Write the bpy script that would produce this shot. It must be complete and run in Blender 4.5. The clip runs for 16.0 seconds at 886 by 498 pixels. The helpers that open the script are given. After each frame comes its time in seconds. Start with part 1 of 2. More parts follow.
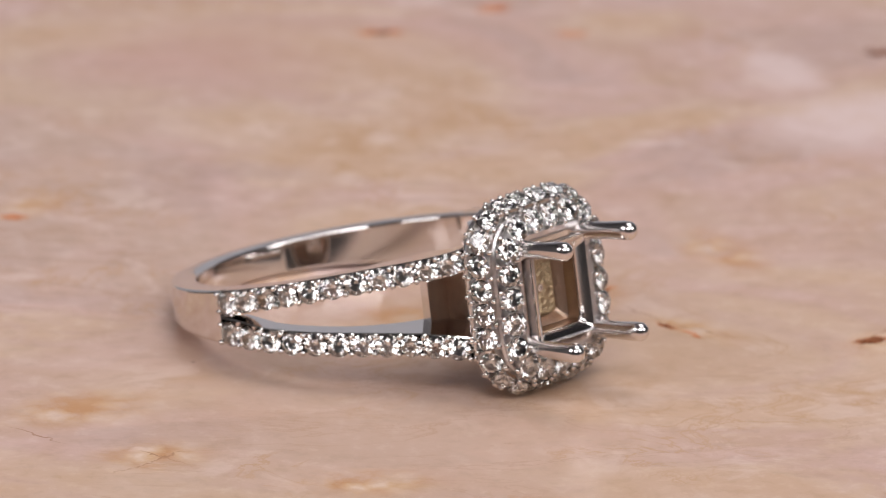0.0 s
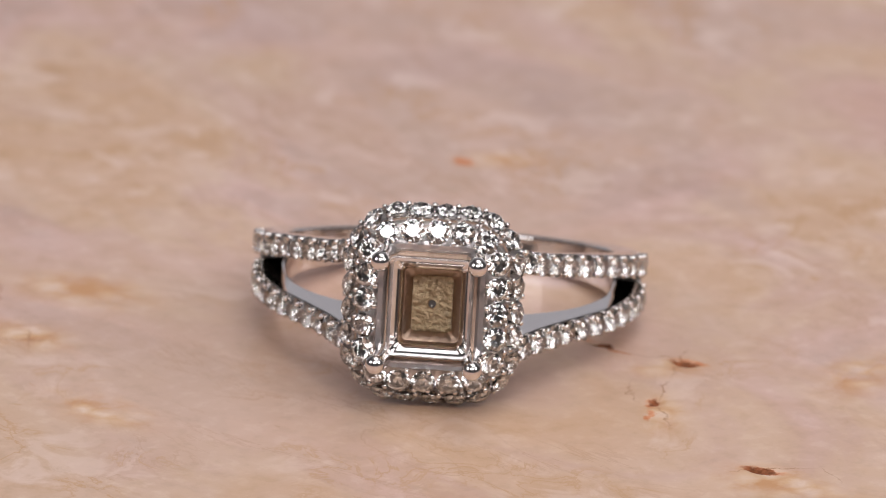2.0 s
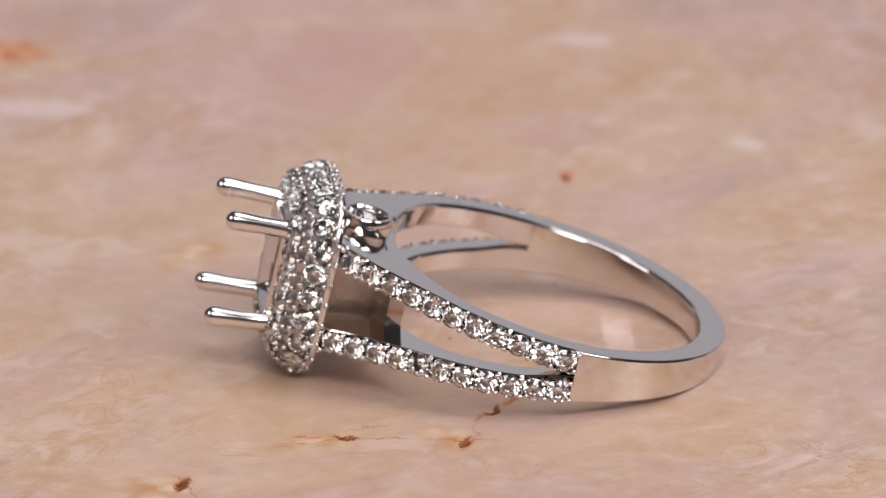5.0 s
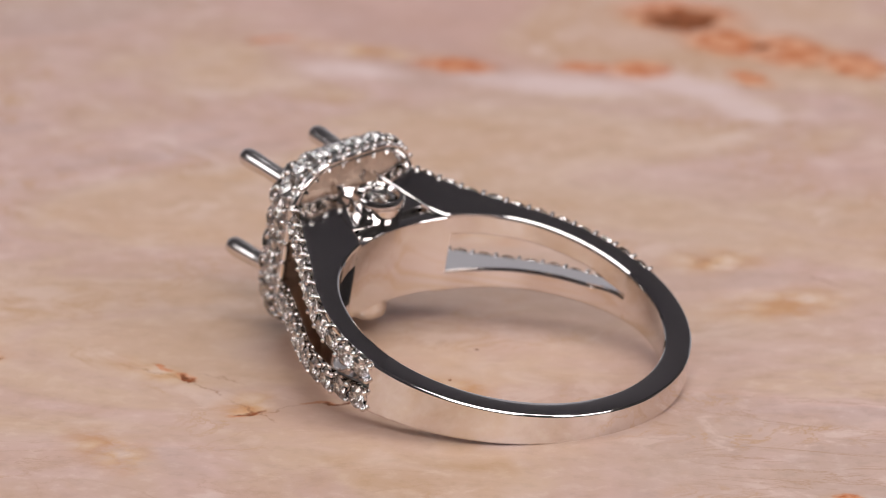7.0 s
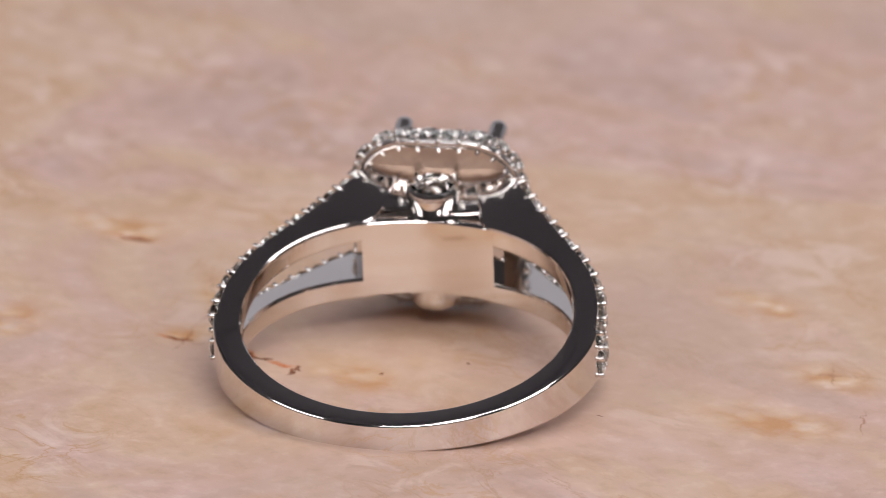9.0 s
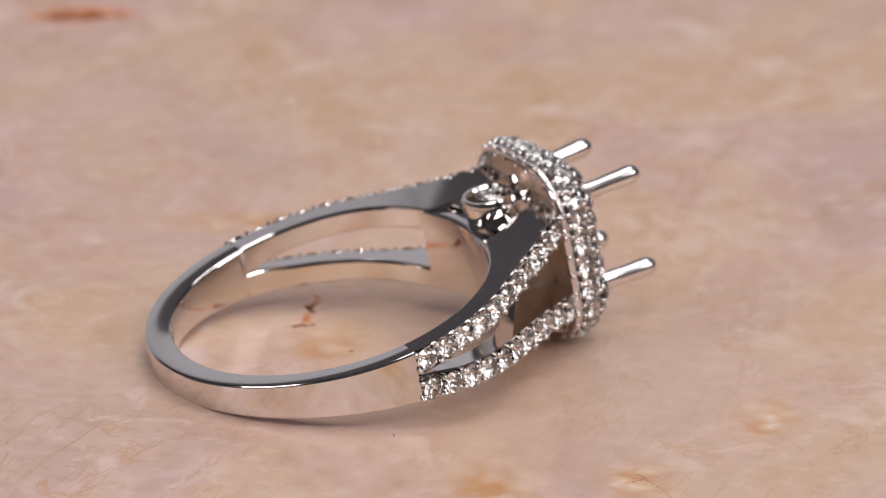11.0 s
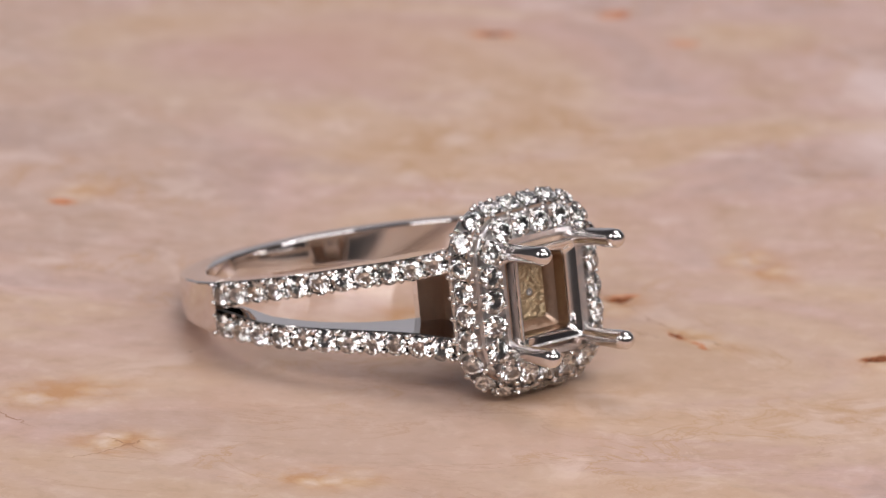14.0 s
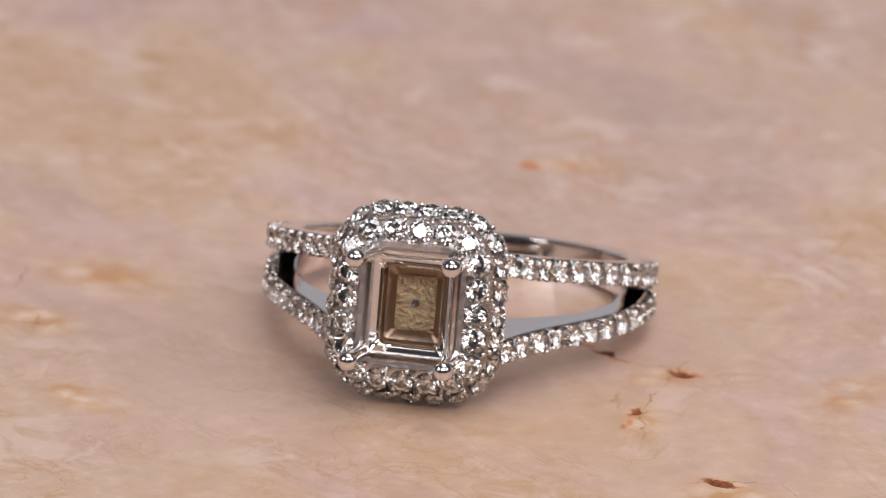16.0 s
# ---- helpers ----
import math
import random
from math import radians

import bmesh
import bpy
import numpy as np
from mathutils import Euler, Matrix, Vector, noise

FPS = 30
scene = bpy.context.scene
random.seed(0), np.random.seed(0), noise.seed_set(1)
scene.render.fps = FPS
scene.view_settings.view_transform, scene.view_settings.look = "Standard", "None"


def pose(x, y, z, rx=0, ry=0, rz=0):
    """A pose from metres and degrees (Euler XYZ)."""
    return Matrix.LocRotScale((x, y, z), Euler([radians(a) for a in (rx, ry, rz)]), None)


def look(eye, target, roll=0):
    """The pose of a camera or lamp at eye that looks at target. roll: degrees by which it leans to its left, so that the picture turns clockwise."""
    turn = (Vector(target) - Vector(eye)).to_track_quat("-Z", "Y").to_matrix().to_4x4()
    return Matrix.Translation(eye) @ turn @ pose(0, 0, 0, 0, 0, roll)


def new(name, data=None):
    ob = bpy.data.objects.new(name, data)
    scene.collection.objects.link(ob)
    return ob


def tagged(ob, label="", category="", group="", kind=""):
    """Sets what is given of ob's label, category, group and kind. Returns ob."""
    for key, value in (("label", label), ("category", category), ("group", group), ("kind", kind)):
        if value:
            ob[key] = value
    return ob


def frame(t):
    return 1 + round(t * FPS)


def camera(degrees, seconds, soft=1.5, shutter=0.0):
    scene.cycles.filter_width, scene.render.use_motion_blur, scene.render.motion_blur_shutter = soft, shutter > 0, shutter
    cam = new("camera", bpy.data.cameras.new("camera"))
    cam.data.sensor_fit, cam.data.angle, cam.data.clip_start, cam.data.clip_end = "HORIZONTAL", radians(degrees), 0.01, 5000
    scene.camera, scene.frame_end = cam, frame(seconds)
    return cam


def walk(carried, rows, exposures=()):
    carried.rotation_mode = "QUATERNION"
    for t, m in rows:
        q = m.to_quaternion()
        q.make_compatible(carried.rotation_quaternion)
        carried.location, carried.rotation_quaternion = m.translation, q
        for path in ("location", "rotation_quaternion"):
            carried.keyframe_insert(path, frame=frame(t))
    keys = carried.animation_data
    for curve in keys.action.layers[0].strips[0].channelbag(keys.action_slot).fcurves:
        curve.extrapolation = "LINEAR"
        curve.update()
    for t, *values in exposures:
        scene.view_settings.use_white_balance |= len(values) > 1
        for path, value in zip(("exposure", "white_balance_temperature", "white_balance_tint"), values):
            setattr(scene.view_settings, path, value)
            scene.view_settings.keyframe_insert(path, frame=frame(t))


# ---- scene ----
# A ring on a slowly turning stone tile, before a still long lens. Lengths of the ring are in millimetres, scaled by MM.
MM = 0.001
SPEED = 26.218         # degrees a second, clockwise seen from above
LAST = 16.0

# ---- camera ----
cam = camera(3.851, LAST, soft=0.7)
EL, DIST = radians(20.181), 0.68824
EYE = Vector((0, -DIST * math.cos(EL), DIST * math.sin(EL)))
YAW, PITCH = radians(0.046), radians(-20.181 + 0.453)
AHEAD = Vector((math.sin(YAW) * math.cos(PITCH), math.cos(YAW) * math.cos(PITCH), math.sin(PITCH)))
CAM = look(EYE, EYE + AHEAD, 1.107)
walk(cam, [(0.0, CAM), (LAST, CAM)])
cam.data.dof.use_dof = True
cam.data.dof.focus_distance = 0.673
cam.data.dof.aperture_fstop = 74.0

# ---- light ----
world = bpy.data.worlds.new("world")
scene.world = world
world.use_nodes = True
world.node_tree.nodes["Background"].inputs[0].default_value = (0.8, 0.85, 1.0, 1)
world.node_tree.nodes["Background"].inputs[1].default_value = 0.05
scene.view_settings.exposure = -0.13


def softbox(name, eye, target, size_x, size_y, watts, colour):
    lamp = bpy.data.lights.new(name, "AREA")
    lamp.shape, lamp.size, lamp.size_y, lamp.energy, lamp.color = "RECTANGLE", size_x, size_y, watts, colour
    ob = new(name, lamp)
    ob.matrix_world = look(eye, target)
    return ob


WARM = (1.0, 0.955, 0.965)
softbox("softbox_overhead", (0.08, 0.05, 0.44), (0, 0, 0), 0.34, 0.24, 0.92, WARM)
softbox("softbox_east", (0.44, -0.20, 0.36), (0, 0, 0), 0.24, 0.26, 0.95, WARM)
softbox("softbox_west", (-0.44, -0.20, 0.36), (0, 0, 0), 0.24, 0.26, 0.75, WARM)
softbox("softbox_south", (0.05, -0.44, 0.44), (0, 0, 0), 0.40, 0.20, 1.9, WARM)


# ---- materials ----
def material(name):
    m = bpy.data.materials.new(name)
    m.use_nodes = True
    return m, m.node_tree, m.node_tree.nodes["Principled BSDF"]


def plain(name, colour, rough, metal=0.0, grain=0.08, scale=60.0, relief=0.0, stretch=(1, 1, 1)):
    """A painted or cast surface with a slight mottle and fine relief."""
    m, nt, bsdf = material(name)
    n = nt.nodes.new("ShaderNodeTexNoise")
    n.inputs["Scale"].default_value, n.inputs["Detail"].default_value = scale, 6
    tc = nt.nodes.new("ShaderNodeTexCoord")
    mp = nt.nodes.new("ShaderNodeMapping")
    mp.inputs["Scale"].default_value = stretch
    nt.links.new(tc.outputs["Object"], mp.inputs["Vector"])
    nt.links.new(mp.outputs["Vector"], n.inputs["Vector"])
    if relief:
        bump = nt.nodes.new("ShaderNodeBump")
        bump.inputs["Strength"].default_value, bump.inputs["Distance"].default_value = 1.0, relief
        nt.links.new(n.outputs["Fac"], bump.inputs["Height"])
        nt.links.new(bump.outputs["Normal"], bsdf.inputs["Normal"])
    ramp = nt.nodes.new("ShaderNodeValToRGB")
    for e, k in zip(ramp.color_ramp.elements, (1 - grain, 1 + grain)):
        e.color = (*[min(1, c * k) for c in colour], 1)
    nt.links.new(n.outputs["Fac"], ramp.inputs["Fac"])
    nt.links.new(ramp.outputs["Color"], bsdf.inputs["Base Color"])
    bsdf.inputs["Roughness"].default_value, bsdf.inputs["Metallic"].default_value = rough, metal
    return m


GOLD = plain("polished_white_gold", (0.80, 0.77, 0.75), 0.07, 1.0, 0.02, 900.0)
GOLD_SOFT = plain("satin_white_gold", (0.80, 0.77, 0.76), 0.17, 1.0, 0.03, 900.0)
GOLD_DULL = plain("unpolished_white_gold", (0.64, 0.53, 0.35), 0.32, 1.0, 0.25, 3200.0, 0.0004, (1, 1, 1.3))
GOLD_CAST = plain("cast_white_gold", (0.80, 0.62, 0.50), 0.60, 1.0, 0.12, 1800.0, 0.0001)
# White gold with the tile's brown reflection inside the cup put into its colour.
GOLD_CUP = plain("painted_reflection_white_gold", (0.40, 0.29, 0.22), 0.34, 1.0, 0.2, 1800.0, 0.0001)
GOLD_BED = plain("bright_cut_white_gold", (0.86, 0.83, 0.83), 0.30, 1.0, 0.05, 1500.0, 0.0001)
WALL = plain("white_studio_wall", (0.50, 0.49, 0.49), 0.8)
DARK = plain("pale_grey_studio_wall", (0.80, 0.78, 0.84), 0.8)
PAPER = plain("light_grey_backdrop_paper", (0.72, 0.73, 0.79), 0.8)
TABLE = plain("grey_table_top", (0.3, 0.29, 0.28), 0.6)


def diamond_material():
    m, nt, bsdf = material("diamond")
    bsdf.inputs["Base Color"].default_value = (0.98, 0.98, 0.96, 1)
    bsdf.inputs["Roughness"].default_value = 0.0
    bsdf.inputs["IOR"].default_value = 2.417
    bsdf.inputs["Transmission Weight"].default_value = 1.0
    return m


DIAMOND = diamond_material()


# Marks in the stone, in millimetres on the tile: x, y, length, width, turn in degrees.
PITS = [(8.8, 9.95, 1.7, 0.75, 40), (12.35, 5.2, 1.3, 0.6, 145), (23.3, 3.5, 2.1, 0.6, 30), (4.2, 8.1, 1.4, 0.5, 25), (-1.35, 3.9, 0.5, 0.2, 80),
        (-12.6, -2.1, 0.4, 0.2, 36), (24.7, 49.7, 1.8, 1.1, 10), (44.9, 36, 5, 1.3, 118), (-3.2, 50.9, 1, 0.6, 170), (-25.6, -12.8, 1.4, 0.45, 22),
        (1.3, 7.6, 1.3, 0.25, 137), (-2.4, -0.6, 0.3, 0.15, 10), (-10.2, -56.9, 4.6, 4.4, 150), (-14.8, -52.8, 1.8, 1.2, 135)]
RUST = [(-22.5, 19.4, 1.6, 1.1, 169), (-3, 50.8, 2.6, 1.2, 0), (3.1, 55.5, 2.4, 1.5, 30), (7.3, 51.5, 2.4, 1, 1), (-26, -12.9, 2.6, 0.9, 29),
        (30.9, 40.8, 4, 1.5, 140), (44.9, 36, 7, 3, 118), (5, 8.3, 2, 0.5, 25), (13.7, 3.9, 1.5, 0.5, 130), (23.5, 3.6, 2.6, 0.7, 30),
        (12.4, 5.1, 1.6, 0.8, 145), (9, 10.4, 1.9, 0.75, 40), (2.6, 7.8, 2.2, 0.5, 20), (43.2, 21.3, 1, 0.6, 20), (-10.2, -57.1, 8, 6, 150),
        (-13.1, -52.9, 7, 5, 135), (-16.3, -51.7, 7, 5, 130), (-20.2, -49.6, 6, 4, 125), (-8.3, -47.4, 4, 3.6, 165), (-5.5, -47.6, 4, 2, 170),
        (2, -47.2, 5, 3, 170), (-14.7, -46.6, 4, 2, 135), (12.4, -50.6, 3, 1.2, 20)]
OCHRE = [(25.3, 3.2, 9, 4.5, 28), (-14, -16.2, 6, 4.5, 27), (-17.9, -9.4, 9, 5, 25), (9, 8.8, 5, 3, 70), (14, 4.7, 6, 2.4, 140),
        (29.9, 39.6, 6, 3, 133), (-21.5, 21.2, 5, 3, 60), (15.5, 16.3, 8, 4, 120), (-3.1, -19.2, 8, 4, 10), (-1, 5.5, 7, 4, 20),
        (6.9, -49.2, 9, 3, 170)]
PALE = [(22.6, 37.6, 9, 11, 131), (25.2, 39.4, 8, 9, 131), (19.2, 46.2, 7, 4, 120), (-36.5, -9.3, 2.6, 1.8, 80), (-43.9, -27.3, 4, 2.4, 121), (-14.9, -15.1, 1, 0.7, 49),
        (-5.1, 12.1, 5, 2.5, 60), (7.6, -45.7, 7, 3, 172), (-3.8, -44.4, 12, 4, 170),
        (-13.9, -42.1, 8, 3, 130), (-10.6, -45.2, 9, 4, 150)]
GREY = [(-9.9, 27.3, 9, 4, 0), (-30.2, -5.8, 6, 3, 30), (26.7, 20.3, 12, 5, 50), (-27.5, 29.5, 16, 6, 160)]
ROSE = [(-32.5, -29.4, 40, 30, 40), (-4.1, -55.7, 50, 26, 0), (-9.9, 47.5, 30, 16, 10)]
# Fine cracks: start, end, all in millimetres.
CRACKS = [(16.0, 3.4, 12.4, 5.6), (12.4, 5.6, 10.1, 7.7), (10.1, 7.7, 7.3, 11.5), (12.0, 4.6, 8.6, 6.2), (-12.0, -15.2, -16.5, -18.6), (-14.6, -15.4, -12.2, -17.4), (22.2, 1.6, 24.6, 6.4), (24.6, 6.4, 27.0, 6.0), (4.6, 8.2, 8.4, 10.2), (-22.0, -12.0, -18.5, -14.5)]


def stone_material():
    m, nt, bsdf = material("pink_travertine")
    N, L = nt.nodes.new, nt.links.new
    tc = N("ShaderNodeTexCoord")

    def noise_at(scale, detail, rough=0.55, stretch=None, warp=0.0):
        n = N("ShaderNodeTexNoise")
        n.inputs["Scale"].default_value, n.inputs["Detail"].default_value, n.inputs["Roughness"].default_value = scale, detail, rough
        n.inputs["Distortion"].default_value = warp
        if stretch:
            mp = N("ShaderNodeMapping")
            mp.inputs["Rotation"].default_value, mp.inputs["Scale"].default_value = (0, 0, radians(stretch[2])), (stretch[0], stretch[1], 1)
            L(tc.outputs["Object"], mp.inputs["Vector"])
            L(mp.outputs["Vector"], n.inputs["Vector"])
        else:
            L(tc.outputs["Object"], n.inputs["Vector"])
        return n

    def ramp(source, *stops):
        r = N("ShaderNodeValToRGB")
        while len(r.color_ramp.elements) < len(stops):
            r.color_ramp.elements.new(0.5)
        for e, (at, c) in zip(r.color_ramp.elements, stops):
            e.position, e.color = at, (*(c if isinstance(c, tuple) else (c, c, c)), 1)
        L(source, r.inputs["Fac"])
        return r.outputs["Color"]

    def mix(fac, a, b, mode="MIX"):
        x = N("ShaderNodeMix")
        x.data_type, x.blend_type = "RGBA", mode
        for socket, v in ((x.inputs[0], fac), (x.inputs[6], a), (x.inputs[7], b)):
            if isinstance(v, (tuple, float)):
                socket.default_value = (*v, 1) if isinstance(v, tuple) else v
            else:
                L(v, socket)
        return x.outputs[2]

    def maths(op, a, b):
        x = N("ShaderNodeMath")
        x.operation = op
        for socket, v in zip(x.inputs, (a, b)):
            if isinstance(v, float):
                socket.default_value = v
            else:
                L(v, socket)
        return x.outputs[0]

    # clouds of beige, pink and grey-mauve, drawn out along the bedding
    clouds = noise_at(40.0, 5, 0.52, (1.0, 1.5, 30), 0.9)
    base = ramp(clouds.outputs["Fac"], (0.40, (0.64, 0.41, 0.22)), (0.45, (0.71, 0.51, 0.355)), (0.50, (0.59, 0.385, 0.30)), (0.55, (0.67, 0.445, 0.41)), (0.60, (0.51, 0.35, 0.33)))
    mottle = noise_at(150.0, 7, 0.62, (1.0, 1.2, 60), 1.1)
    base = mix(0.42, base, ramp(mottle.outputs["Fac"], (0.36, (0.50, 0.29, 0.17)), (0.45, (0.60, 0.40, 0.29)), (0.51, (0.60, 0.41, 0.335)), (0.57, (0.66, 0.47, 0.41)), (0.66, (0.76, 0.59, 0.53))))
    # broad yellow-grey fields
    field = noise_at(22.0, 4, 0.5, (1.0, 1.4, 30), 0.4)
    base = mix(ramp(field.outputs["Fac"], (0.50, 0.0), (0.60, 0.4)), base, (0.60, 0.44, 0.32))
    # crystalline flecks
    fleck = noise_at(750.0, 5, 0.6)
    base = mix(0.22, base, ramp(fleck.outputs["Fac"], (0.36, (0.36, 0.22, 0.14)), (0.46, (0.58, 0.395, 0.31)), (0.55, (0.61, 0.42, 0.355)), (0.65, (0.82, 0.68, 0.60))))
    # thin brown bedding veins, here and there
    vein = noise_at(60.0, 8, 0.65, (0.7, 2.2, 34), 1.6)
    where = noise_at(45.0, 3)
    line = maths("MULTIPLY", ramp(vein.outputs["Fac"], (0.485, 0.0), (0.5, 0.6), (0.515, 0.0)), ramp(where.outputs["Fac"], (0.47, 0.0), (0.60, 1.0)))
    base = mix(line, base, (0.44, 0.24, 0.13))
    # small curled calcite rims and milky flakes, in drifts
    curl = noise_at(240.0, 6, 0.6, (1.0, 1.2, 24), 0.7)
    drift = noise_at(70.0, 3, 0.5, (1.0, 1.6, 24))
    rims = maths("MULTIPLY", ramp(curl.outputs["Fac"], (0.47, 0.0), (0.5, 0.75), (0.525, 0.0)), ramp(drift.outputs["Fac"], (0.52, 0.0), (0.60, 1.0)))
    base = mix(rims, base, (0.52, 0.29, 0.13))
    flakes = maths("MULTIPLY", ramp(curl.outputs["Fac"], (0.56, 0.0), (0.62, 0.42)), ramp(drift.outputs["Fac"], (0.46, 0.0), (0.54, 1.0)))
    base = mix(flakes, base, (0.80, 0.63, 0.56))

    # marks, their outlines broken up by two noises
    wob = noise_at(420.0, 5, 0.65)
    fine = noise_at(2200.0, 3)
    shift = N("ShaderNodeVectorMath")
    shift.operation = "MULTIPLY_ADD"
    L(wob.outputs["Color"], shift.inputs[0])
    shift.inputs[1].default_value = (0.0022, 0.0022, 0)
    off = N("ShaderNodeVectorMath")
    off.operation = "ADD"
    L(tc.outputs["Object"], off.inputs[0])
    off.inputs[1].default_value = (-0.0011, -0.0011, 0)
    L(off.outputs[0], shift.inputs[2])

    previous = []

    def marks(rows, inner, outer):
        nearest, here = None, shift.outputs[0]
        for k, (x, y, length, width, turn) in enumerate(rows):
            if k % 6 == 0 and (nearest or previous):      # worked out a few at a time: the shader's memory is small
                step = N("ShaderNodeVectorMath")
                step.operation = "MULTIPLY_ADD"
                L(nearest or previous[0], step.inputs[0])
                step.inputs[1].default_value = (1e-9, 1e-9, 0)
                L(shift.outputs[0], step.inputs[2])
                here = step.outputs[0]
            mp = N("ShaderNodeMapping")
            mp.vector_type = "TEXTURE"
            mp.inputs["Location"].default_value = (x * MM, y * MM, 0)
            mp.inputs["Rotation"].default_value = (0, 0, radians(turn))
            mp.inputs["Scale"].default_value = (length / 2 * MM, width / 2 * MM, 1)
            L(here, mp.inputs["Vector"])
            far = N("ShaderNodeVectorMath")
            far.operation = "LENGTH"
            L(mp.outputs["Vector"], far.inputs[0])
            nearest = far.outputs["Value"] if nearest is None else maths("MINIMUM", far.outputs["Value"], nearest)
        mr = N("ShaderNodeMapRange")
        mr.interpolation_type = "SMOOTHSTEP"
        mr.inputs["From Min"].default_value, mr.inputs["From Max"].default_value = inner, outer
        mr.inputs["To Min"].default_value, mr.inputs["To Max"].default_value = 1.0, 0.0
        L(nearest, mr.inputs["Value"])
        previous[:] = [mr.outputs[0]]
        return mr.outputs[0]

    broken = ramp(wob.outputs["Fac"], (0.36, 0.25), (0.56, 1.0))
    cells = N("ShaderNodeTexVoronoi")
    cells.inputs["Scale"].default_value = 650.0
    L(shift.outputs[0], cells.inputs["Vector"])
    solid = ramp(wob.outputs["Fac"], (0.30, 0.5), (0.5, 1.0))
    base = mix(maths("MULTIPLY", marks([(2.0, -2.0, 62.0, 54.0, 30)], 0.3, 1.25), 0.36), base, (0.65, 0.45, 0.325))
    base = mix(maths("MULTIPLY", maths("MULTIPLY", marks(ROSE, 0.2, 1.2), ramp(clouds.outputs["Fac"], (0.40, 0.3), (0.58, 1.0))), 0.55), base, (0.61, 0.355, 0.285))
    base = mix(maths("MULTIPLY", maths("MULTIPLY", marks(GREY, 0.1, 1.3), broken), 0.5), base, (0.46, 0.32, 0.29))
    base = mix(maths("MULTIPLY", maths("MULTIPLY", marks(PALE, 0.4, 1.3), ramp(wob.outputs["Fac"], (0.36, 0.6), (0.56, 1.0))), 0.9), base, (0.77, 0.60, 0.565))
    base = mix(maths("MULTIPLY", maths("MULTIPLY", marks(OCHRE, 0.2, 1.4), broken), 0.85), base, ramp(cells.outputs["Distance"], (0.15, (0.78, 0.59, 0.46)), (0.45, (0.68, 0.44, 0.25)), (0.75, (0.56, 0.28, 0.11))))
    rust = maths("MULTIPLY", marks(RUST, 0.4, 1.3), solid)
    base = mix(maths("MULTIPLY", rust, 0.95), base, ramp(fleck.outputs["Fac"], (0.42, (0.52, 0.165, 0.065)), (0.58, (0.69, 0.34, 0.20))))
    cracks = marks([((a + c) / 2, (b + d) / 2, math.hypot(c - a, d - b), 0.16, math.degrees(math.atan2(d - b, c - a))) for a, b, c, d in CRACKS], 0.4, 1.2)
    base = mix(maths("MULTIPLY", maths("MULTIPLY", cracks, broken), 0.7), base, (0.36, 0.16, 0.07))
    pits = marks(PITS, 0.55, 1.15)
    base = mix(maths("MULTIPLY", pits, 0.9), base, ramp(fine.outputs["Fac"], (0.35, (0.08, 0.025, 0.012)), (0.65, (0.30, 0.10, 0.045))))
    L(base, bsdf.inputs["Base Color"])
    rough = ramp(mottle.outputs["Fac"], (0.3, 0.30), (0.7, 0.42))
    L(mix(maths("MAXIMUM", pits, rust), rough, (0.9, 0.9, 0.9)), bsdf.inputs["Roughness"])
    L(maths("MULTIPLY", maths("SUBTRACT", 1.0, maths("MAXIMUM", pits, rust)), 0.4), bsdf.inputs["Specular IOR Level"])
    bump = N("ShaderNodeBump")
    bump.inputs["Strength"].default_value, bump.inputs["Distance"].default_value = 0.18, 0.0001
    L(maths("SUBTRACT", fleck.outputs["Fac"], maths("MULTIPLY", pits, 3.0)), bump.inputs["Height"])
    L(bump.outputs[0], bsdf.inputs["Normal"])
    return m


STONE = stone_material()


# ---- mesh helpers ----
def part(name, bm, mat, parent=None, label="", smooth=True, sharp=40):
    me = bpy.data.meshes.new(name)
    bmesh.ops.recalc_face_normals(bm, faces=bm.faces)
    for f in bm.faces:
        f.smooth = smooth
    for e in bm.edges:
        e.smooth = len(e.link_faces) == 2 and e.calc_face_angle() < radians(sharp)
    bm.to_mesh(me)
    bm.free()
    me.materials.append(mat)
    ob = new(name, me)
    ob.parent = parent
    if smooth:
        ob.modifiers.new("weighted_normal", "WEIGHTED_NORMAL").keep_sharp = True
    if label:
        tagged(ob, label)
    return ob


def box(bm, x0, x1, y0, y1, z0, z1, bevel=0.0):
    made = bmesh.ops.create_cube(bm, size=1)["verts"]
    for v in made:
        v.co = Vector((x0 + (v.co.x + 0.5) * (x1 - x0), y0 + (v.co.y + 0.5) * (y1 - y0), z0 + (v.co.z + 0.5) * (z1 - z0)))
    if bevel:
        edges = list({e for v in made for e in v.link_edges})
        bmesh.ops.bevel(bm, geom=edges, offset=bevel, segments=2, affect="EDGES", profile=0.5)


def loft(bm, rings, closed_path=False, caps=True):
    """Joins rings of points, each a closed loop with the same count, into a skin."""
    rows = [[bm.verts.new(p) for p in ring] for ring in rings]
    n = len(rows[0])
    pairs = list(zip(rows, rows[1:]))
    if closed_path:
        pairs.append((rows[-1], rows[0]))
    for a, b in pairs:
        for k in range(n):
            bm.faces.new((a[k], a[(k + 1) % n], b[(k + 1) % n], b[k]))
    if caps and not closed_path:
        bm.faces.new(rows[0])
        bm.faces.new(list(reversed(rows[-1])))


def rounded(a0, a1, b0, b1, r, steps=3):
    """A rectangle in two coordinates with rounded corners, as a loop of pairs."""
    out = []
    for ca, cb, start in ((a1 - r, b1 - r, 0), (a0 + r, b1 - r, 90), (a0 + r, b0 + r, 180), (a1 - r, b0 + r, 270)):
        for k in range(steps + 1):
            t = radians(start + 90 * k / steps)
            out.append((ca + r * math.cos(t), cb + r * math.sin(t)))
    return out


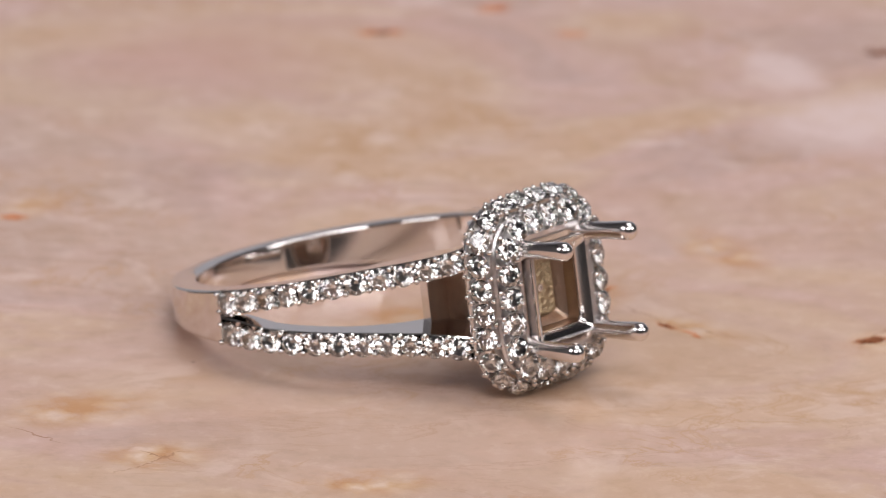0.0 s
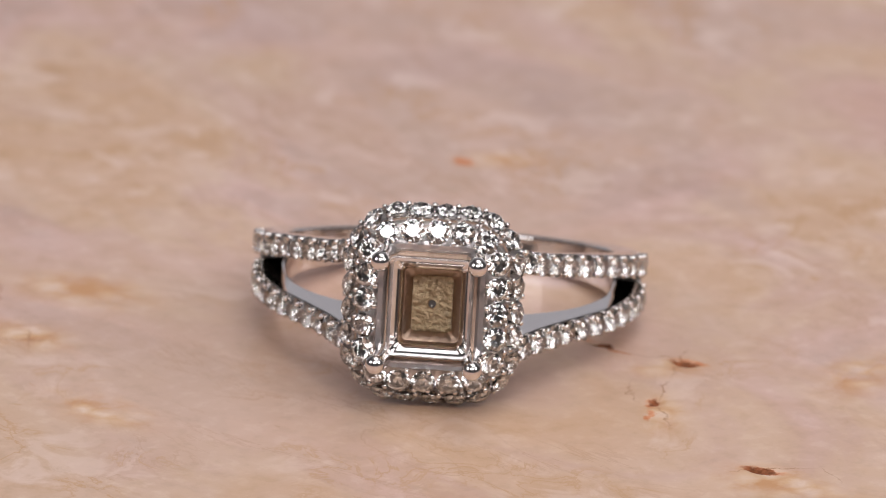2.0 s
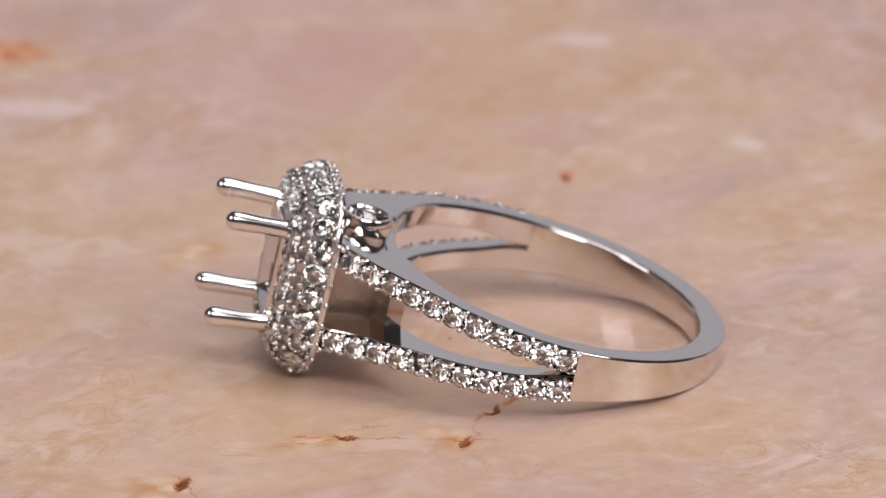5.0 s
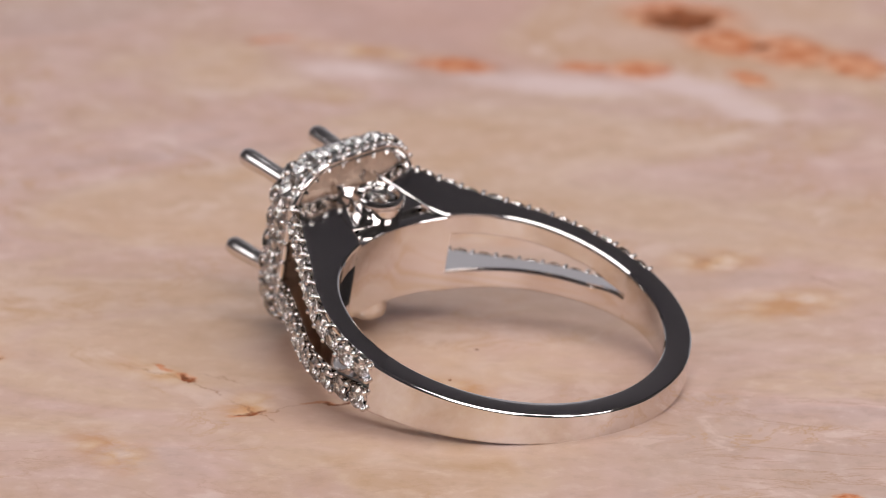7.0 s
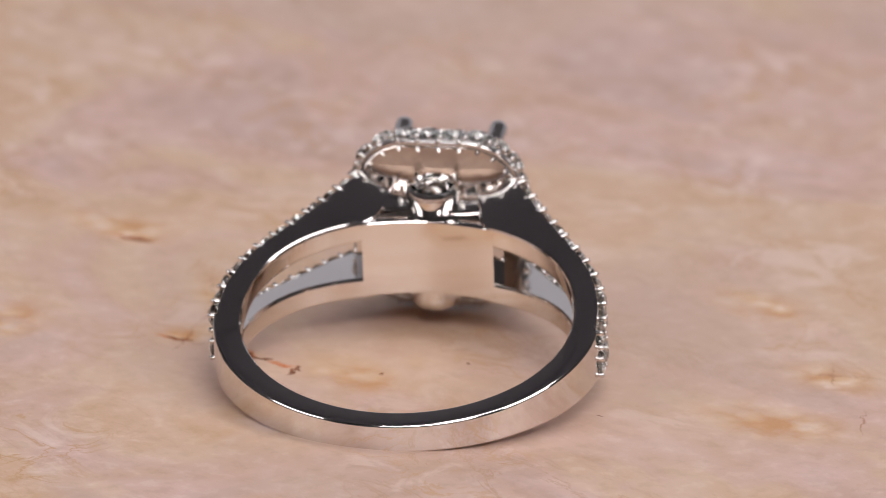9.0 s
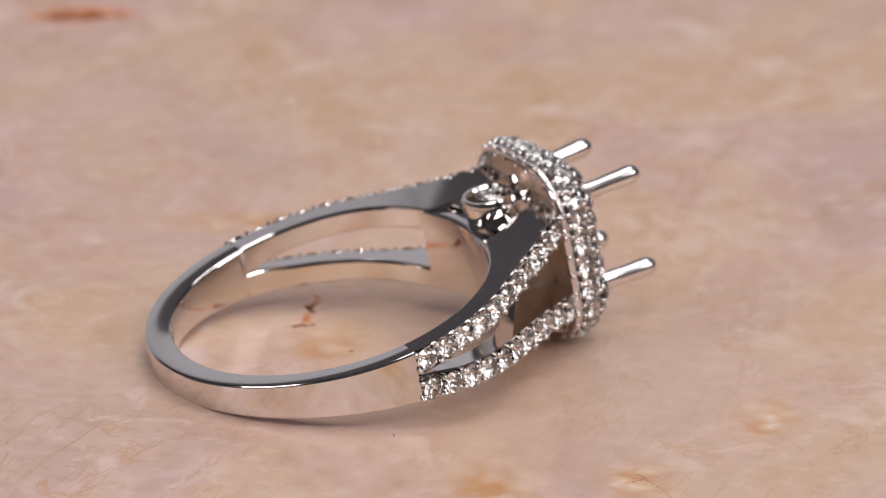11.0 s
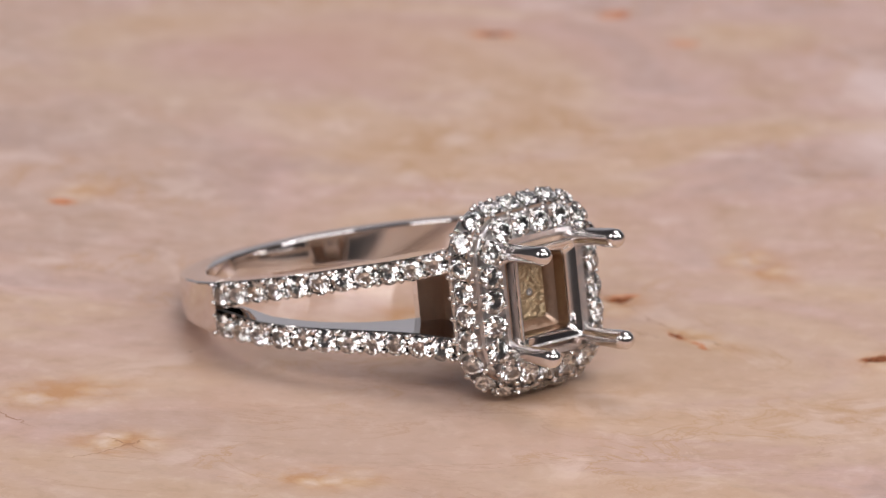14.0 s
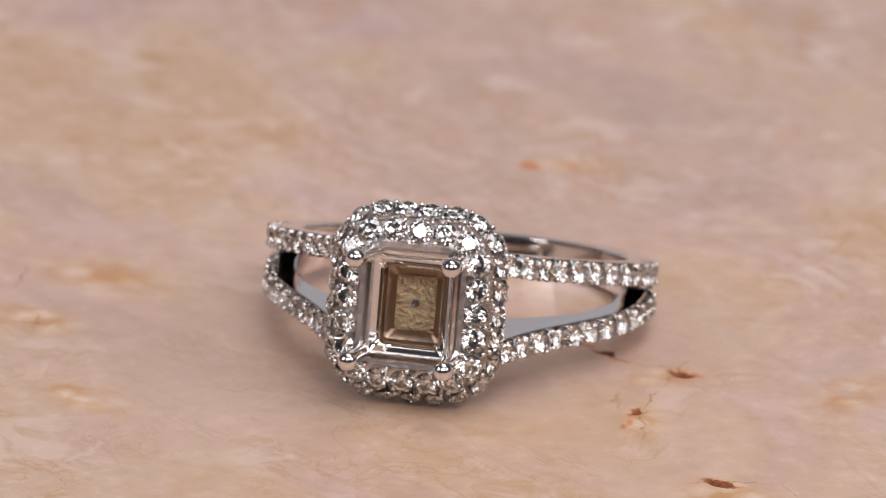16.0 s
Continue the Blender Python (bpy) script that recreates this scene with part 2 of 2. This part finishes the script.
def polar(r, deg):
    """A point of the ring's plane: deg counted from the head, which lies towards -y."""
    return Vector((r * math.sin(radians(deg)), -r * math.cos(radians(deg)), 0))


def ease(v):
    v = max(0.0, min(1.0, v))
    return v * v * (3 - 2 * v)


# ---- setting: room, table ----
def shell(name, x0, x1, y0, y1, z0, z1, mat):
    bm = bmesh.new()
    box(bm, x0, x1, y0, y1, z0, z1)
    return tagged(part(name, bm, mat, None, "", False), "plain dull grey studio surface", "wall", kind="structure")


W, H0, H1 = 1.2, -0.75, 1.5
shell("wall_north", -W, W, W, W + 0.1, H0, H1, DARK)
shell("wall_south", -W, W, -W - 0.1, -W, H0, H1, WALL)
shell("wall_east", W, W + 0.1, -W - 0.1, W + 0.1, H0, H1, WALL)
shell("wall_west", -W - 0.1, -W, -W - 0.1, W + 0.1, H0, H1, WALL)
shell("ceiling", -W - 0.1, W + 0.1, -W - 0.1, W + 0.1, H1, H1 + 0.1, DARK)
shell("floor", -W - 0.1, W + 0.1, -W - 0.1, W + 0.1, H0 - 0.1, H0, TABLE)
TOP = -0.012
shell("table_top", -0.6, 0.6, -0.35, 0.6, H0, TOP, TABLE)
shell("backdrop", -0.5, 0.5, 0.45, 0.455, TOP, 0.275, PAPER)

# ---- the stone tile ----
LEAN = pose(0, 0, 0, 0.33, 0.287, 0)      # the tile does not lie quite square on its turning axis


def stone_tile():
    """A square tile whose upper face sinks at the pits, on a fine grid round the middle."""
    inner, n = 0.066, 400
    edge = np.concatenate([[-0.12, -0.119], np.linspace(-inner, inner, n + 1), [0.119, 0.12]])
    k = len(edge)
    x, y = np.meshgrid(edge, edge, indexing="ij")
    z = np.zeros_like(x)
    ragged = 0.18 * np.sin(x * 5200 + 3 * np.sin(y * 2900)) + 0.15 * np.sin(y * 6100 + 2 * np.sin(x * 3700))
    for px, py, length, width, turn in PITS:
        c, s = math.cos(radians(turn)), math.sin(radians(turn))
        dx, dy = x / MM - px, y / MM - py
        far = np.hypot((dx * c + dy * s) / (length / 2), (dy * c - dx * s) / (width / 2)) + ragged
        z = np.minimum(z, -0.30 * MM * min(1.0, width) * np.clip(1.15 - far, 0, 0.6) / 0.6)
    rim = (np.abs(x) > 0.1195) | (np.abs(y) > 0.1195)
    z[rim] = -0.001
    verts = np.stack([x, y, z], -1).reshape(-1, 3).tolist()
    ids = np.arange(k * k).reshape(k, k)
    faces = np.stack([ids[:-1, :-1], ids[1:, :-1], ids[1:, 1:], ids[:-1, 1:]], -1).reshape(-1, 4).tolist()
    ring = np.concatenate([ids[:-1, 0], ids[-1, :-1], ids[:0:-1, -1], ids[0, :0:-1]]).tolist()
    low = len(verts)
    verts += [(verts[i][0], verts[i][1], -0.012) for i in ring]
    m = len(ring)
    faces += [(ring[i], low + i, low + (i + 1) % m, ring[(i + 1) % m]) for i in range(m)]
    faces.append(list(range(low + m - 1, low - 1, -1)))
    me = bpy.data.meshes.new("stone_tile")
    me.from_pydata(verts, [], faces)
    me.polygons.foreach_set("use_smooth", [True] * len(me.polygons))
    me.materials.append(STONE)
    return tagged(new("stone_tile", me), "honed pink and beige travertine tile with brown pits", "stone tile")


TILE = stone_tile()

# ---- the ring ----
RING = tagged(new("ring"), "white gold diamond halo ring with empty setting, lying on stone tile", "ring")
RING_POSE = pose(-0.003696, 0.003959, 0.002715, 0, 0, 48.13) @ pose(0, 0, 0, -11.958, 1.33, 0)

R_IN = 8.62


def r_inner(deg):
    """The finger hole is slightly flattened behind the head."""
    deg = abs((deg + 180) % 360 - 180)
    return R_IN - 0.6 * ease((60 - deg) / 55)


SPLIT = 94.5
BACK_Y = 11.5          # plane of the halo's back, in front of the ring's centre


def mm(p):
    return Vector(p) * MM


def top_line(f):
    """Half the shank's width at a distance in front of the ring's centre: a straight taper, steeper past the split and again at the head."""
    past = f + 1.2
    return 0.80 + 0.060 * (f + 10) + 0.0275 * (math.sqrt(past * past + 4) + past) + 0.028 * max(0.0, f - 8.8) ** 2


def band():
    """The plain back of the shank, thicker and wider towards the split."""
    rings = []
    for k in range(73):
        a = SPLIT + (360 - 2 * SPLIT) * k / 72
        f = abs(a - 180) / (180 - SPLIT)
        out, hw = 10.02 + 0.06 * ease(f), top_line(10.0 * math.cos(radians(a)))
        rings.append([mm(polar(r, a) + Vector((0, 0, z))) for r, z in rounded(R_IN, out, -hw, hw, 0.16, 5)])
    bm = bmesh.new()
    loft(bm, rings)
    return part("band", bm, GOLD, RING, sharp=16)


def rail_point(s, up):
    """Inner edge, outer edge and mid-height of a rail of the split shank; s runs from the split to the head."""
    ai, ao = SPLIT - 86.5 * s, SPLIT - 77.0 * s
    ri = r_inner(ai) + 4.1 * max(0.0, (22.5 - ai) / 14.5) ** 1.6
    ro = 10.05 + 2.75 * max(0, (59 - ao) / 41.5) ** 2.5
    inner, outer = polar(ri, ai), polar(ro, ao)
    return inner, outer, up * (top_line(-outer.y) - 0.62)


def rail(side, up):
    rings = []
    for k in range(65):
        pi, po, _ = rail_point(k / 64, up)
        ring = []
        span = (po - pi).length
        web = max(0.0, top_line(-po.y) - 1.26) * (1 - ease(k / 14))     # the two rails run together at the split
        outer = [(1 - 0.2 / span, -0.60), (1 - 0.17 / span, -0.52), (1 - 0.5 / span, -0.36), (1 - 0.5 / span, 0.36), (1 - 0.17 / span, 0.52), (1 - 0.2 / span, 0.60)]
        for u, h in [(0.16 / span, 0.62), (0.05 / span, 0.57), (0, 0.46), (0, -0.46), (0.05 / span, -0.57), (0.16 / span, -0.62)] + outer:
            p = pi.lerp(po, u)
            low = web * ease((0.2 - h * up) / 0.7)
            ring.append(mm((side * p.x, p.y, up * (top_line(-p.y) - 0.62 - low) + h)))
        rings.append(ring)
    bm = bmesh.new()
    loft(bm, rings)
    return part("rail", bm, GOLD, RING, sharp=16)


def bridge():
    """The gallery wall behind the head, between the two openings of the split."""
    rings = []
    for k in range(25):
        a = -25 + 50 * k / 24
        rings.append([mm(polar(r, a) + Vector((0, 0, z))) for r, z in rounded(r_inner(a) - 0.01, r_inner(a) + 1.0, -2.2, 2.2, 0.1)])
    bm = bmesh.new()
    loft(bm, rings)
    return part("bridge", bm, GOLD, RING, sharp=16)


def brilliant(r):
    """A round brilliant: table, star, kite and girdle facets above, mains and lower girdle facets below, in millimetres."""
    bm = bmesh.new()

    def circle(q, z, n, shift=0.0):
        return [bm.verts.new(mm((q * r * math.cos((k + shift) * 2 * math.pi / n), q * r * math.sin((k + shift) * 2 * math.pi / n), z * r))) for k in range(n)]
    top, star, gir, rim = circle(0.56, 0.33, 8), circle(0.78, 0.20, 8, 0.5), circle(1.0, 0.02, 16), circle(1.0, -0.04, 16)
    low, tip = circle(0.30, -0.62, 8), bm.verts.new(mm((0, 0, -0.88 * r)))
    bm.faces.new(top)
    for k in range(8):
        j, a, b, c, d = (k + 1) % 8, 2 * k, 2 * k + 1, (2 * k + 2) % 16, 2 * k - 1
        bm.faces.new((top[k], star[k], top[j]))
        bm.faces.new((top[k], star[k - 1], gir[a], star[k]))
        bm.faces.new((star[k], gir[a], gir[b]))
        bm.faces.new((star[k], gir[b], gir[c]))
        bm.faces.new((gir[a], rim[a], rim[b], gir[b]))
        bm.faces.new((gir[b], rim[b], rim[c], gir[c]))
        bm.faces.new((rim[a], low[k], rim[b]))
        bm.faces.new((rim[b], low[j], rim[c]))
        bm.faces.new((rim[b], low[k], tip, low[j]))
    me = bpy.data.meshes.new("diamond")
    bmesh.ops.recalc_face_normals(bm, faces=bm.faces)
    bm.to_mesh(me)
    bm.free()
    me.materials.append(DIAMOND)
    return me


def bead_mesh(r):
    """A small peg with a rounded head, its head's middle at height 0."""
    bm = bmesh.new()
    rings = []
    for z, q in ((-0.55, 0.8), (-0.1, 0.85), (0.02, 1.0), (0.10, 0.85), (0.155, 0.5), (0.17, 0.12)):
        rings.append([mm((q * r * math.cos(k * math.pi / 4), q * r * math.sin(k * math.pi / 4), z)) for k in range(8)])
    loft(bm, rings)
    for f in bm.faces:
        f.smooth = True
    me = bpy.data.meshes.new("bead")
    bmesh.ops.recalc_face_normals(bm, faces=bm.faces)
    bm.to_mesh(me)
    bm.free()
    me.materials.append(GOLD)
    return me


STONES = {r: brilliant(r) for r in (0.64, 0.62, 0.90)}
BEAD = bead_mesh(0.16)


def place(name, me, at, normal, parent, spin=0.0):
    ob = new(name, me)
    ob.parent = parent
    ob.matrix_basis = Matrix.Translation(mm(at)) @ Vector(normal).to_track_quat("Z", "Y").to_matrix().to_4x4() @ Matrix.Rotation(spin, 4, "Z")
    return ob


def rail_stones(rail_ob, side, up, rng):
    """Eleven stones along a rail's outer face, with shared beads at their corners."""
    count = 11
    pts = []
    for k in range(401):
        _, po, z = rail_point(k / 400, up)
        pts.append(Vector((side * po.x, po.y, z)))
    length = [0.0]
    for a, b in zip(pts, pts[1:]):
        length.append(length[-1] + (b - a).length)

    def along(d):
        k = min(range(401), key=lambda i: abs(length[i] - d))
        t = (pts[min(400, k + 4)] - pts[max(0, k - 4)]).normalized()
        n = t.cross(Vector((0, 0, 1))) * -side
        return pts[k], t, n.normalized()

    step = (length[-1] - 0.9) / (count + 0.1)
    for k in range(count):
        p, t, n = along((k + 0.55) * step)
        place("diamond", STONES[0.62], p + n * 0.10, n + 0.14 * Vector([rng.uniform(-1, 1) for _ in range(3)]), rail_ob, rng.uniform(0, 6))
    for k in range(count + 1):
        p, t, n = along((k + 0.05) * step)
        b = t.cross(n).normalized()
        for q in (-0.46, 0.46):
            place("bead", BEAD, p + b * q + n * 0.16, n, rail_ob)


# halo: a hollow domed cushion frame with three rows of stones
IN_X, IN_Z, IN_R = 2.30, 2.78, 0.6


def loop_point(o, u):
    """Point and outward direction on the cushion outline offset by o; u runs once round in [0, 1)."""
    hx, hz, r = IN_X + o, IN_Z + o, IN_R + 1.05 * o
    sx, sz, arc = 2 * (hx - r), 2 * (hz - r), math.pi / 2 * r
    d = u * (2 * sx + 2 * sz + 4 * arc)
    x, z, turn = hx, -(hz - r), 0.0
    for straight in (sz, sx, sz, sx):
        c, s = math.cos(turn), math.sin(turn)
        if d <= straight:
            return Vector((x - s * d, 0, z + c * d)), Vector((c, 0, s))
        d -= straight
        x, z = x - s * straight, z + c * straight
        cx, cz = x - c * r, z - s * r
        if d <= arc:
            t = turn + d / r
            return Vector((cx + r * math.cos(t), 0, cz + r * math.sin(t))), Vector((math.cos(t), 0, math.sin(t)))
        d -= arc
        turn += math.pi / 2
        x, z = cx + r * math.cos(turn), cz + r * math.sin(turn)
    return Vector((x, 0, z)), Vector((1, 0, 0))


def loop_length(o):
    r = IN_R + 1.05 * o
    return 4 * (IN_X + o - r) + 4 * (IN_Z + o - r) + 2 * math.pi * r


def dome(alpha):
    """Offset, forward distance and tilt of the halo's domed face at an angle from its front."""
    a = radians(alpha)
    return 0.45 + 1.70 * math.sin(a), BACK_Y + 0.30 + 2.10 * math.cos(a)


def inward(alpha, depth):
    """A point under the domed face."""
    o, f = dome(alpha)
    return o - depth * math.sin(radians(alpha)), f - depth * math.cos(radians(alpha))


def halo():
    """The cushion frame: a thin domed shell with a sunk channel for each row of stones."""
    section = [(0.0, 13.2), (0.05, 13.7), dome(-8), dome(0), inward(6, 0.5), inward(38, 0.5), inward(42, 0.3), inward(48, 0.3), inward(52, 0.5), inward(82, 0.5), dome(88), dome(92)]
    section += [(2.16, BACK_Y + 0.14), (2.10, BACK_Y + 0.04), (1.98, BACK_Y), (1.85, BACK_Y + 0.03), (1.77, BACK_Y + 0.12), (1.66, BACK_Y + 0.9), (1.3, BACK_Y + 1.0), (0.0, BACK_Y + 1.02)]
    rings = []
    for k in range(96):
        ring = []
        for o, f in section:
            p, _ = loop_point(o, k / 96)
            ring.append(mm((p.x, -f, p.z)))
        rings.append(ring)
    bm = bmesh.new()
    loft(bm, rings, closed_path=True)
    bm.faces.ensure_lookup_table()
    for k, f in enumerate(bm.faces):
        f.material_index = 1 if k % len(section) >= 11 else 0
    ob = part("halo", bm, GOLD_BED, RING)
    ob.data.materials.append(GOLD)
    bm = bmesh.new()
    plate = []
    for o, f in ((1.62, BACK_Y + 0.55), (1.62, BACK_Y + 0.95), (-0.3, BACK_Y + 0.95), (-0.3, BACK_Y + 0.5)):
        plate.append([mm((p.x, -f, p.z)) for p, _ in (loop_point(o, k / 96) for k in range(96))])
    loft(bm, list(map(list, zip(*plate))), closed_path=True)
    part("back_plate", bm, GOLD_CAST, ob)
    rng = random.Random(4)
    for alpha, r in ((22, 0.64), (68, 0.62)):
        o, f = dome(alpha)
        n = round(loop_length(o) / (2 * r + 0.02))
        for k in range(n):
            p, out = loop_point(o, (k + 0.5) / n)
            normal = out * math.sin(radians(alpha)) + Vector((0, -1, 0)) * math.cos(radians(alpha))
            tip = normal + 0.12 * Vector([rng.uniform(-1, 1) for _ in range(3)])
            place("diamond", STONES[r], Vector((p.x, -f, p.z)) + normal * 0.10, tip, ob, rng.uniform(0, 6))
        for across in (-17, 17):
            o2, f2 = dome(alpha + across)
            for k in range(2 * n):
                p, out = loop_point(o2, (k + rng.uniform(-0.12, 0.12)) / (2 * n) % 1.0)
                normal = out * math.sin(radians(alpha + across)) + Vector((0, -1, 0)) * math.cos(radians(alpha + across))
                if k % 2 == 0 or across > 0:
                    place("bead", BEAD, Vector((p.x, -f2, p.z)) + normal * 0.10, normal, ob)
    for k in range(30):
        o, f = dome(94)
        p, out = loop_point(o, (k + 0.5) / 30)
        place("bead", BEAD, Vector((p.x, -f, p.z)), out, ob)
    return ob


def collar():
    """The round upright seat between the peg and the square setting, hollowed at both ends."""
    rings = []
    profile = ((2.7, 0.3), (2.8, 0.7), (3.25, 1.0), (3.45, 1.12), (3.4, 1.25), (3.05, 1.15), (2.6, 0.9), (0.5, 0.9))
    for z, r in [(-z, r) for z, r in profile] + list(reversed(profile)):
        rings.append([mm((r * math.cos(t), -11.55 + r * math.sin(t), z)) for t in [k * math.pi / 14 for k in range(28)]])
    bm = bmesh.new()
    loft(bm, rings)
    return part("collar", bm, GOLD, RING)


def gallery():
    """The block between the finger hole and the halo, seen through the openings of the split shank."""
    bm = bmesh.new()
    box(bm, -1.62 * MM, 1.62 * MM, -12.2 * MM, -8.3 * MM, -1.9 * MM, 1.9 * MM, 0.06 * MM)
    ob = part("gallery_block", bm, GOLD_CAST, RING)
    for up in (1, -1):
        rings = []
        for k in range(13):
            f = 8.9 + 3.1 * k / 12
            w, top = 3.5 - 0.12 * k, top_line(f) - 0.03
            rings.append([mm((x, -f, up * z)) for x, z in rounded(-w, w, 1.85, top, 0.06)])
        bm = bmesh.new()
        loft(bm, rings)
        part("cheek", bm, GOLD, ob, "polished upper face of the gallery", sharp=16)
    return ob


def basket():
    """The square cup for the missing centre stone: stepped walls down to a small satin floor with a drilled hole."""
    def ring(hx, hz, f, r=0.25):
        return [mm((x, -f, z)) for x, z in rounded(-hx, hx, -hz, hz, r)]
    bm = bmesh.new()
    loft(bm, [ring(2.4, 2.8, 12.09), ring(2.42, 2.85, 12.9), ring(2.42, 2.88, 13.5), ring(2.12, 2.55, 13.5), ring(1.9, 2.3, 12.4)])
    ob = part("basket", bm, GOLD_CAST, RING, "open square setting without its stone")
    bm = bmesh.new()
    loft(bm, [ring(2.2, 2.62, 13.4), ring(2.2, 2.62, 14.18), ring(2.12, 2.54, 14.32), ring(1.98, 2.40, 14.30), ring(1.62, 2.06, 13.9), ring(1.53, 1.97, 13.75),
              ring(1.47, 1.90, 13.05), ring(1.2, 1.65, 12.9), ring(1.05, 1.45, 12.55)], caps=False)
    n = len(rounded(-1, 1, -1, 1, 0.25))
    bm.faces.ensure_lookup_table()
    # Lower walls take GOLD_CUP, whose dark brown paints in the reflected tile.
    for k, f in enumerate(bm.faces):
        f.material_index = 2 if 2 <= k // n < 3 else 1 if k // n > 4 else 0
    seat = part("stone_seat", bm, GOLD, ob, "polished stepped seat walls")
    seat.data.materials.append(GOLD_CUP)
    seat.data.materials.append(GOLD_BED)
    bm = bmesh.new()
    loft(bm, [ring(1.04, 1.44, 12.50, 0.1), ring(1.04, 1.44, 12.58, 0.1)])
    part("seat_floor", bm, GOLD_DULL, ob, "satin floor of the setting")
    bm = bmesh.new()
    loft(bm, [[mm((r * math.cos(t), -f, r * math.sin(t))) for t in [k * math.pi / 8 for k in range(16)]] for f, r in ((12.58, 0.22), (12.66, 0.2), (12.66, 0.12), (12.59, 0.1))])
    part("drill_mark", bm, GOLD, ob)
    return ob


def prong(sx, sz):
    rings = []
    path = [(2.2, 2.45, 12.7, 0.62), (2.28, 2.55, 13.9, 0.58), (2.38, 2.62, 14.5, 0.47), (2.45, 2.66, 15.6, 0.47), (2.5, 2.68, 16.75, 0.52),
            (2.5, 2.68, 17.08, 0.50), (2.5, 2.68, 17.28, 0.40), (2.5, 2.68, 17.41, 0.24), (2.5, 2.68, 17.46, 0.06)]
    for x, z, f, r in path:
        rings.append([mm((sx * x + r * math.cos(t), -f, sz * z + r * math.sin(t))) for t in [k * math.pi / 6 for k in range(12)]])
    bm = bmesh.new()
    loft(bm, rings)
    return part("prong", bm, GOLD_SOFT, RING)


PEG_Y = -9.75


def barrel():
    """The upright peg behind the head, a bezel with a stone at each end."""
    rings = []
    profile = ((2.9, 0.3), (2.95, 0.85), (3.3, 1.0), (3.45, 1.12), (3.45, 1.28), (3.3, 1.38), (2.95, 1.40), (2.5, 1.30), (2.2, 1.26), (0.6, 1.26))
    for z, r in [(-z, r) for z, r in profile] + list(reversed(profile)):
        rings.append([mm((r * math.cos(t), PEG_Y + r * math.sin(t), z)) for t in [k * math.pi / 16 for k in range(32)]])
    bm = bmesh.new()
    loft(bm, rings)
    ob = part("bezel_peg", bm, GOLD, RING)
    for up in (1, -1):
        place("diamond", STONES[0.90], (0, PEG_Y, up * 3.27), (0, 0, up), ob)
    return ob


band()
bridge()
chance = random.Random(9)
for side in (1, -1):
    for up in (1, -1):
        rail_stones(rail(side, up), side, up, chance)
halo()
basket()
collar()
gallery()
for sx in (1, -1):
    for sz in (1, -1):
        prong(sx, sz)
barrel()


# ---- what turns ----
def motions():
    times = [k * 0.5 for k in range(33)]
    turn = [(t, pose(0, 0, 0, 0, 0, -SPEED * t) @ LEAN) for t in times]
    walk(TILE, [(t, m) for t, m in turn])
    walk(RING, [(t, m @ RING_POSE) for t, m in turn])


motions()
